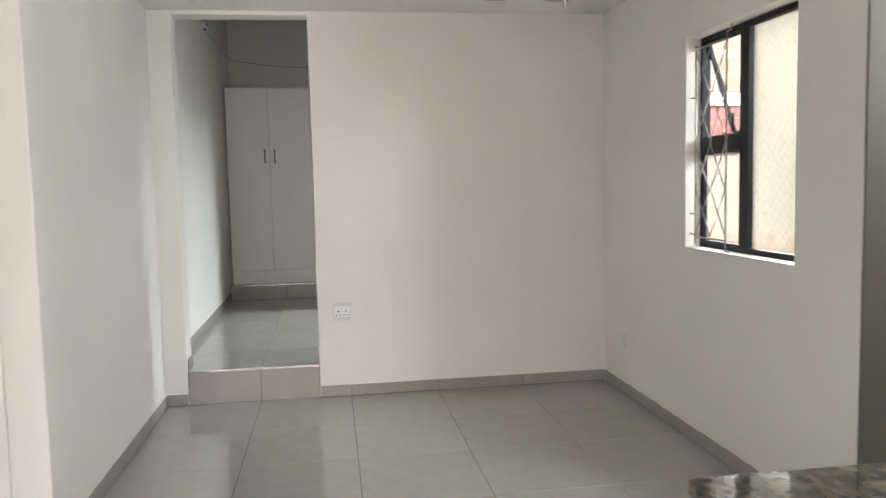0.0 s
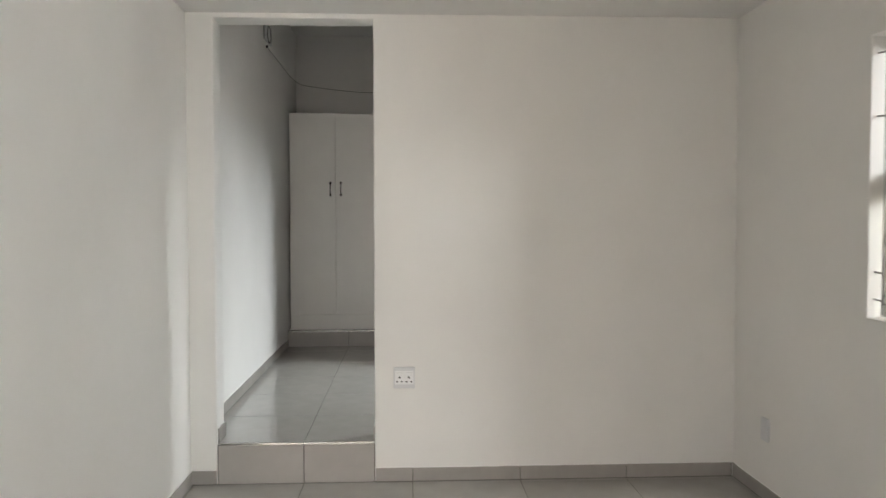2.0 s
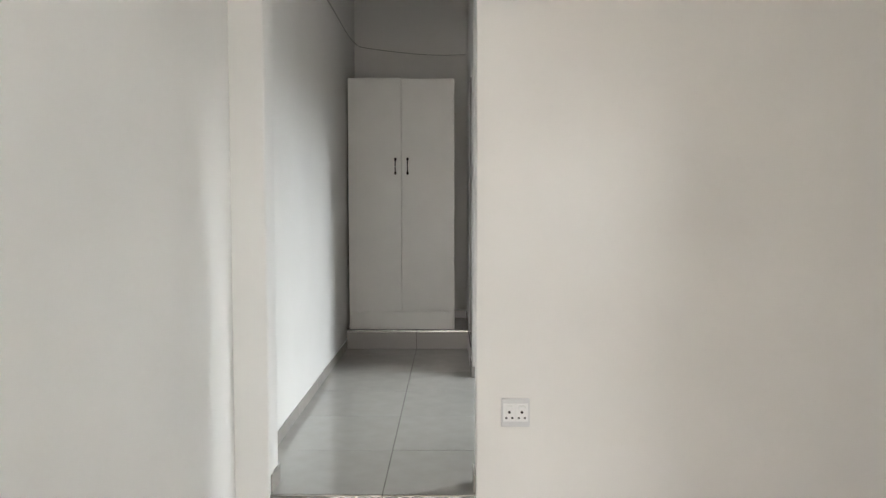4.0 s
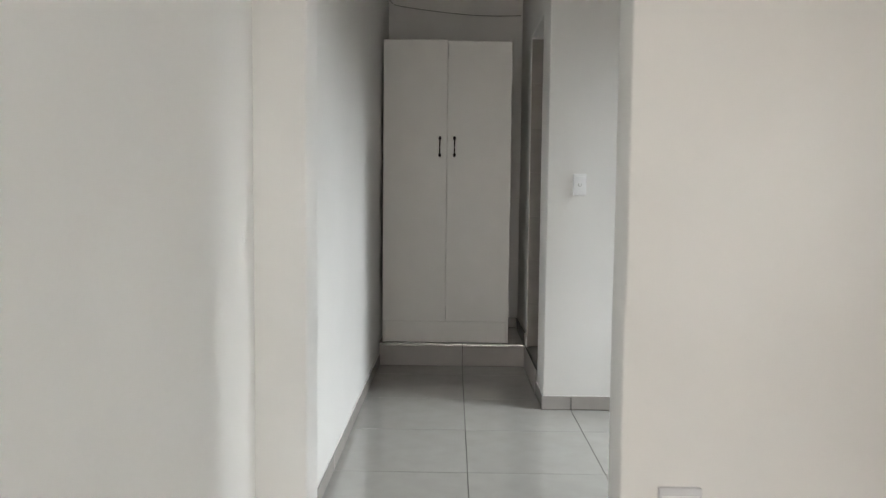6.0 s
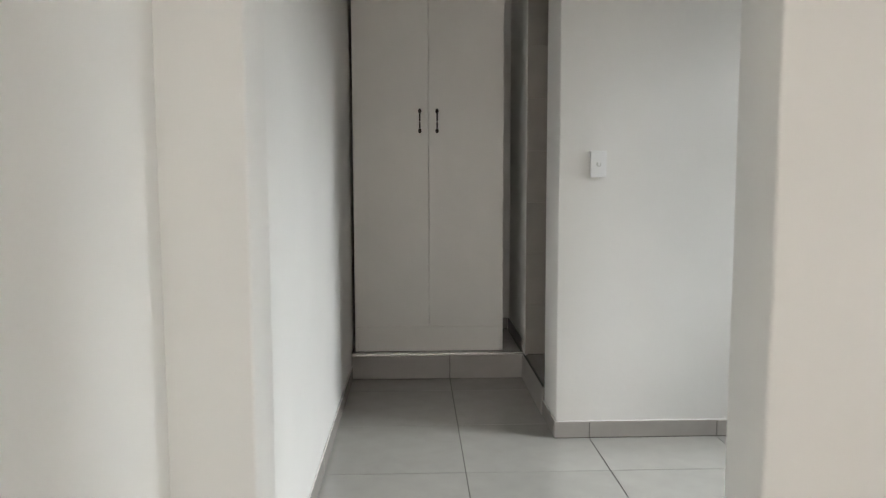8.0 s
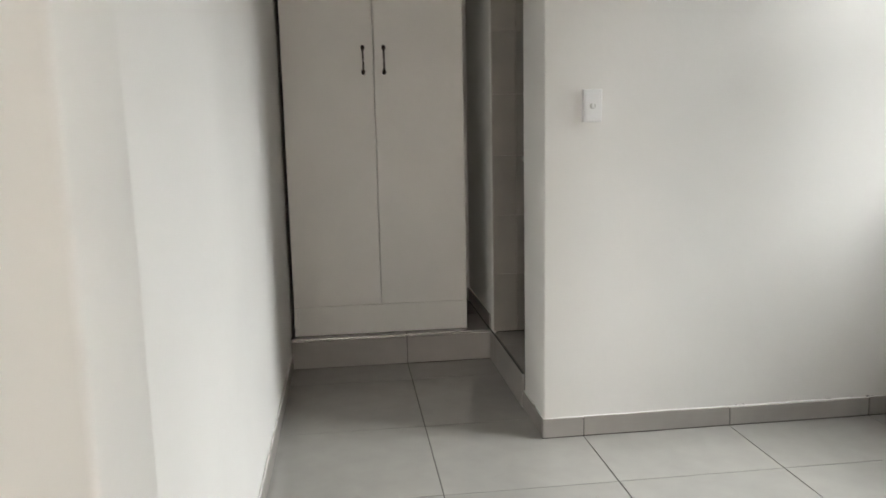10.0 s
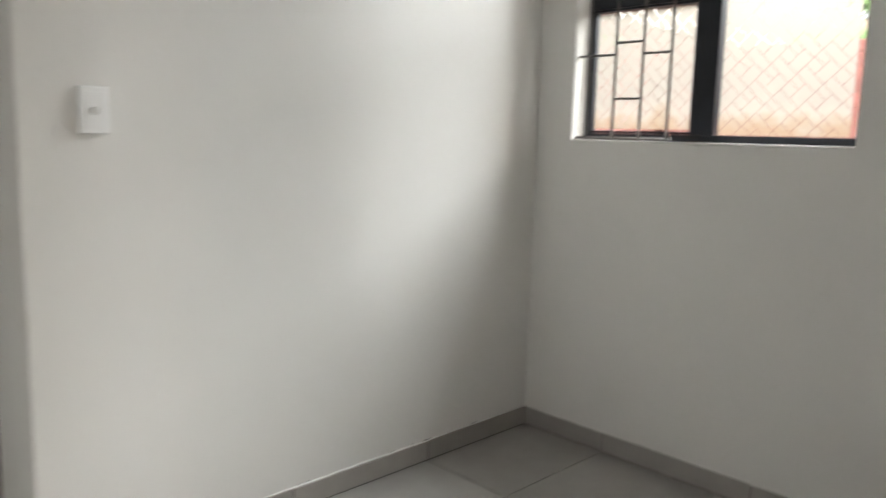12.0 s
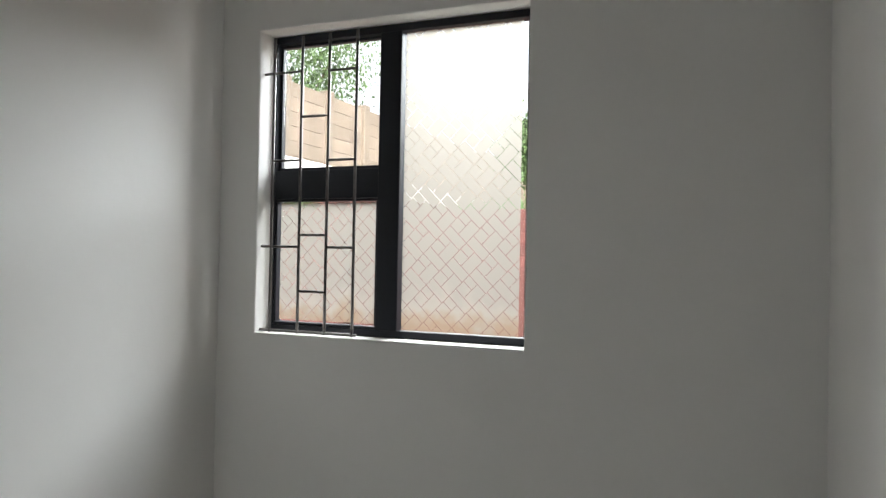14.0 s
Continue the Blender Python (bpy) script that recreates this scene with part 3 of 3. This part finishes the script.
# ---- small fittings ----
def double_socket():
    x, z, y = 1.025, 0.582, -0.006
    ob = tagged(empty("socket_outlet", (x, y, z)), "white double three-pin socket outlet on the plaster wall", "socket")
    part("cover_plate", box((-0.059, -0.011, -0.059), (0.059, 0.0065, 0.059), 0.004, 2), PLATE_RIM, ob, "plate rim greyed for bevel shading")
    for s in (-1, 1):
        m = part("socket_face", box((s * 0.026 - 0.0255, -0.0128, -0.036), (s * 0.026 + 0.0255, -0.010, 0.040), 0.0008, 1), PLASTIC, ob)
        rk = box((s * 0.026 - 0.012, -0.0175, 0.013), (s * 0.026 + 0.012, -0.012, 0.030), 0.002, 1)
        part("rocker", rk, PLASTIC, m)
        # a slightly larger grey plate paints in the rocker's shadow
        part("rocker_shade", box((s * 0.026 - 0.0135, -0.0128, 0.0115), (s * 0.026 + 0.0135, -0.012, 0.0315)), SHADE_GREY, m, "grey outline for the shade round the rocker")
        holes = bmesh.new()
        for hx, hz, r in ((0, 0.003, 0.0058), (-0.0125, -0.021, 0.0047), (0.0125, -0.021, 0.0047)):
            add_rod(holes, (s * 0.026 + hx, -0.0131, hz), (s * 0.026 + hx, -0.012, hz), r, 12)
        part("pin_holes", holes, HOLE, m)
    return ob


double_socket()


def wall_plate(name, at, turn, label, category, rocker):
    ob = tagged(empty(name, at), label, category)
    ob.rotation_euler = (0, 0, radians(turn))
    part("cover_plate", box((-0.0365, -0.010, -0.059), (0.0365, 0.0065, 0.059), 0.004, 2), PLASTIC if rocker else PLATE_RIM, ob)
    if rocker:
        part("surround", box((-0.026, -0.0106, -0.045), (0.026, -0.009, 0.045), 0.0006), PLASTIC, ob)
        part("rocker_shade", add_rod(bmesh.new(), (0, -0.0112, -0.001), (0, -0.0100, -0.001), 0.0108, 20), SHADE_GREY, ob, "grey outline for the shade round the rocker")
        part("rocker", box((-0.0055, -0.017, -0.009), (0.0055, -0.010, 0.009), 0.003, 2), PLASTIC, ob)
    else:
        part("insert", box((-0.024, -0.0115, -0.04), (0.024, -0.009, 0.04), 0.001), PLATE_RIM, ob)
    return ob


wall_plate("light_switch", (1.090, SW - 0.006, 1.492), 0, "white single-rocker light switch on the plaster wall", "switch", True)
wall_plate("blank_plate", (XR - 0.006, -0.394, 0.372), -90, "white blank cover plate low on the plaster wall", "wall plate", False)


def junction_box():
    """A blanking plate with an oval knock-out, painted over."""
    ob = tagged(empty("junction_box", (XL2, 2.30, 3.01)), "white electrical box plate with a dark oval opening above a cable", "junction box")
    part("plate", box((-0.001, -0.15, -0.076), (0.009, 0.15, 0.076), 0.003, 2), PLASTIC, ob)
    # near-black strip stands for the shadow at the plate's near edge
    part("edge_shade", box((-0.001, -0.158, -0.074), (0.006, -0.151, 0.074), 0.001), HOLE, ob, "dark strip for the shade beside the plate")
    pts = [(0.0095, 0.03 + 0.085 * math.cos(k * math.tau / 28), 0.066 * math.sin(k * math.tau / 28)) for k in range(29)]
    part("oval_opening", tube(pts, 0.006, 6), HOLE, ob, "dark oval rim", True)
    return ob


junction_box()


cable = link("cable", tube(smooth_path([(XL2 + 0.004, 2.25, 2.892), (XL2 + 0.006, 2.8, 2.885), (XL2 + 0.006, 3.5, 2.88), (XL2 + 0.02, 3.93, 2.895), (-0.05, YB - 0.008, 2.875),
                                        (0.15, YB - 0.008, 2.845), (0.35, YB - 0.008, 2.822), (0.6, YB - 0.008, 2.803), (0.90, YB - 0.008, 2.805)]), 0.0032, 6), CABLE, smooth=True)
tagged(cable, "thin grey cable drooping along the walls above the wardrobe", "cable")
grommet = link("cable_entry", add_rod(bmesh.new(), (XL2 - 0.001, 2.25, 2.892), (XL2 + 0.012, 2.25, 2.892), 0.012, 12), HOLE)
tagged(grommet, "small dark hole where the cable leaves the wall", "cable entry")


def ceiling_lamp():
    """A pendant with two bowl shades on a cross arm."""
    ob = tagged(empty("ceiling_lamp", (1.80, -2.05, HC)), "two-arm pendant lamp with cloudy glass bowls, switched off", "lamp")
    part("rose", add_rod(bmesh.new(), (0, 0, 0.001), (0, 0, -0.03), 0.05, 24), PLASTIC, ob)
    part("stem", add_rod(bmesh.new(), (0, 0, -0.03), (0, 0, -0.27), 0.008, 10), NOSING, ob, smooth=True)
    part("arm", tube(smooth_path([(-0.13, 0, -0.29), (-0.07, 0, -0.255), (0, 0, -0.27), (0.07, 0, -0.255), (0.13, 0, -0.29)], 5), 0.007, 8), NOSING, ob, smooth=True)
    for sx in (-1, 1):
        bm = bmesh.new()
        prof = [(0.012, -0.30), (0.035, -0.305), (0.060, -0.325), (0.078, -0.355), (0.080, -0.375), (0.066, -0.388), (0.030, -0.395), (0.0, -0.397)]
        vs = []
        for r0, z in prof[:-1]:
            vs.append([bm.verts.new((sx * 0.13 + r0 * math.cos(k * math.tau / 24), r0 * math.sin(k * math.tau / 24), z)) for k in range(24)])
        for p, q in zip(vs, vs[1:]):
            for k in range(24):
                bm.faces.new((p[k], p[(k + 1) % 24], q[(k + 1) % 24], q[k]))
        tip = bm.verts.new((sx * 0.13, 0, prof[-1][1]))
        for k in range(24):
            bm.faces.new((vs[-1][k], vs[-1][(k + 1) % 24], tip))
        bm.faces.new(vs[0])
        bmesh.ops.recalc_face_normals(bm, faces=bm.faces)
        part("bowl", bm, LAMP_GLASS, ob, "cloudy brownish glass bowl", True)
    part("pull_cord", tube([(0.155, 0.0, -0.39), (0.157, 0.0, -0.41), (0.160, 0.0, -0.425)], 0.004, 6), PLASTIC, ob, smooth=True)
    return ob


ceiling_lamp()


def wall_fitting():
    ob = link("wall_fitting", box((BX + 0.150, 3.1985, 1.250), (BX + 0.172, 3.2058, 1.280), 0.002), NOSING)
    return tagged(ob, "small metal fitting fixed to the beige bathroom tiles", "wall fitting")


wall_fitting()


# ---- kitchen counter ----
def counter():
    ob = tagged(empty("kitchen_counter"), "kitchen counter with a polished dark granite top", "counter")
    part("cabinet_body", box((1.65, -4.52, 0.0), (3.89, -3.99, 0.868), 0.003), CABINET, ob)
    part("worktop", box((1.581, -4.58, 0.87), (3.895, -3.922, 0.90), 0.004, 2), GRANITE, ob, "polished dark granite worktop")
    return ob


counter()


# ---- outside ----
ground = link("ground", box((-400, -400, -0.6), (400, 400, -0.21)), SOIL)
tagged(ground, "bare dusty yard ground", "ground", kind="structure")


def garden_wall(name, a, b, label, coping=False):
    """A painted brick wall, with or without a white coping."""
    core = link(name, box(a, b), MORTAR)
    tagged(core, label, "garden wall", kind="structure")
    if coping:
        part("coping", box((a[0] - 0.04, a[1] - 0.04, b[2]), (b[0] + 0.04, b[1] + 0.04, b[2] + 0.14), 0.01), COPING, core, "white painted coping")
    return core


wall_yard = garden_wall("wall_garden", (5.43, -12, -0.21), (5.60, 3.10, 2.07), "red painted brick garden wall with grass on top")
wall_side = garden_wall("wall_neighbour", (3.9, 3.22, -0.21), (14, 3.40, 2.25), "red painted brick base wall with a white coping", True)
# ledge added to carry grass, placed to fit the view through window 2
part("ledge", box((4.05, 3.12, 1.99), (4.98, 3.219, 2.055), 0.006), MORTAR, wall_side, "mortar ledge added under the grass")


def fence(name, p, q, z0, z1, label, boards=5):
    """A fence of level boards between posts."""
    ob = tagged(empty(name), label, "fence", kind="structure")
    p, q = Vector(p), Vector(q)
    d = q - p
    ang = math.atan2(d.y, d.x)
    n = max(1, round(d.length / 0.76))
    for i in range(n + 1):
        c = p + d * i / n
        o = part("post", box((-0.06, -0.06, -0.21), (0.06, 0.06, z1 + 0.04), 0.008), FENCE, ob)
        o.matrix_local = Matrix.Translation((c.x, c.y, 0)) @ Matrix.Rotation(ang, 4, "Z")
    h = (z1 - z0) / boards
    for i in range(n):
        c = p + d * (i + 0.5) / n
        for k in range(boards):
            o = part("board", box((-d.length / n / 2 + 0.05, -0.022, z0 + k * h + 0.0008), (d.length / n / 2 - 0.05, 0.022, z0 + (k + 1) * h - 0.0008), 0.002), FENCE, ob)
            o.matrix_local = Matrix.Translation((c.x, c.y, 0)) @ Matrix.Rotation(ang, 4, "Z")
    return ob


fence("fence_side", (4.21, 4.5), (14.09, 4.5), 1.30, 3.40, "tan board fence behind the neighbour's base wall", 15)
bank = link("raised_bank", box((5.6, -12, -0.21), (60, 3.2, 2.02)), SOIL)
tagged(bank, "raised ground behind the garden wall", "ground", kind="structure")


def tree(at, height, spread, seed, label):
    rnd = random.Random(seed)
    ob = tagged(empty("tree", at), label, "tree")
    tr = bmesh.new()
    tips = []
    pts = [(0, 0, 0), (0.05, 0.03, height * 0.25), (-0.03, 0.06, height * 0.5)]
    segs = [(pts[0], pts[1], 0.11, 0.09), (pts[1], pts[2], 0.09, 0.06)]
    for i in range(9):
        base = Vector(pts[1]).lerp(Vector(pts[2]), rnd.random())
        a = i * 2.4 + rnd.random()
        tip = base + Vector((math.cos(a) * spread * rnd.uniform(0.5, 0.9), math.sin(a) * spread * rnd.uniform(0.5, 0.9), height * rnd.uniform(0.15, 0.45)))
        segs.append((base, tip, 0.04, 0.012))
        tips += [base.lerp(tip, f) for f in (0.5, 0.75, 1.0)]
    for a, b, r1, r2 in segs:
        a, b = Vector(a), Vector(b)
        d = b - a
        bmesh.ops.create_cone(tr, cap_ends=True, segments=8, radius1=r1, radius2=r2, depth=d.length, matrix=Matrix.Translation((a + b) / 2) @ d.to_track_quat("Z", "Y").to_matrix().to_4x4())
    part("trunk", tr, BARK, ob, "brown branching trunk")
    verts, faces = [], []
    for t in tips:
        for _ in range(2200):
            c = t + Vector((rnd.gauss(0, 0.2 * spread), rnd.gauss(0, 0.2 * spread), rnd.gauss(0, 0.17 * spread)))
            m = Euler((rnd.uniform(0, 6.3), rnd.uniform(0, 6.3), rnd.uniform(0, 6.3))).to_matrix()
            s = rnd.uniform(0.015, 0.03) * (0.7 + 0.5 * spread)
            k = len(verts)
            verts += [tuple(c + m @ Vector(v) * s) for v in ((-1, 0, 0), (0, -0.45, 0.1), (1, 0, 0), (0, 0.45, 0.1))]
            faces.append((k, k + 1, k + 2, k + 3))
    me = bpy.data.meshes.new("crown")
    me.from_pydata(verts, [], faces)
    me.materials.append(LEAF)
    cr = new("crown", me)
    cr.parent = ob
    cr["label"] = "dense green leaves"
    return ob


tree((9.1, 7.05, -0.21), 6.4, 1.5, 4, "green leafy tree behind the board fence")
tree((6.2, 1.65, 2.02), 1.0, 0.45, 9, "small green shrub on the raised ground")


def grass():
    """Blades along the added ledge and the garden wall's top, placed to fit the view."""
    rnd = random.Random(3)
    verts, faces = [], []
    for k in range(2600):
        if k % 4 == 0:
            c = Vector((rnd.uniform(4.06, 4.97), rnd.uniform(3.125, 3.215), 2.053))
        else:
            c = Vector((rnd.uniform(5.44, 5.59), rnd.uniform(-0.4, 2.3), 2.068))
        a, hh = rnd.uniform(0, 6.3), rnd.uniform(0.03, 0.11)
        d = Vector((math.cos(a), math.sin(a), 0)) * 0.007
        lean = Vector((rnd.gauss(0, 0.02), rnd.gauss(-0.01, 0.02), hh))
        n = len(verts)
        verts += [tuple(c - d), tuple(c + d), tuple(c + lean)]
        faces.append((n, n + 1, n + 2))
    me = bpy.data.meshes.new("grass")
    me.from_pydata(verts, [], faces)
    me.materials.append(LEAF)
    return tagged(new("grass", me), "green grass blades along the garden walls", "grass", kind="stuff")


grass()

# ---- tiles last ----
tile_floor(floor_low, -1.7, 3.9, -6.6, -0.001, 0.0, GX, GY1)
tile_floor(floor_up, XL + 0.001, XR2, 0.013, 3.25, F2, GX, GY2)
tile_floor(floor_plat, XL + 0.001, BX - 0.011, 3.262, YB, F3, GX, GY2)
tile_floor(floor_bath, BX + 0.003, XR2, SW + 0.13, 3.20, F3, 1.1, 2.964)

bath_wall_tiles = tagged(empty("bathroom_wall_tiles"), "beige wall tiles of the bathroom and its doorway reveal", "wall tiles", kind="structure")
for row in range(7):
    piece("wall_tile", (0.120, 0.016, 0.2988), (BX + 0.064, 3.2135, F3 + 0.151 + row * 0.30), BATH_TILE, bath_wall_tiles, 0.0015)
    for col in range(6):
        piece("wall_tile", (0.2988, 0.016, 0.2988), (BX + 0.2755 + 0.30 * col, 3.2135, F3 + 0.151 + row * 0.30), BATH_TILE, bath_wall_tiles, 0.0015)

# bricks of the garden walls, where the windows look at them
for row in range(8):
    for col in range(10 if row < 6 else 0):
        u = 3.0 - 0.23 * col - (0.115 if row % 2 else 0)
        piece("brick", (0.02, 0.218, 0.070), (5.437, u - 0.115, 1.645 + 0.08 * row), RED_WALL, wall_yard, 0.004)
    for col in range(8):
        u = 4.0 + 0.23 * col + (0.115 if row % 2 else 0)
        piece("brick", (0.218, 0.02, 0.070), (u + 0.115, 3.227, 1.645 + 0.08 * row), RED_WALL, wall_side, 0.004)
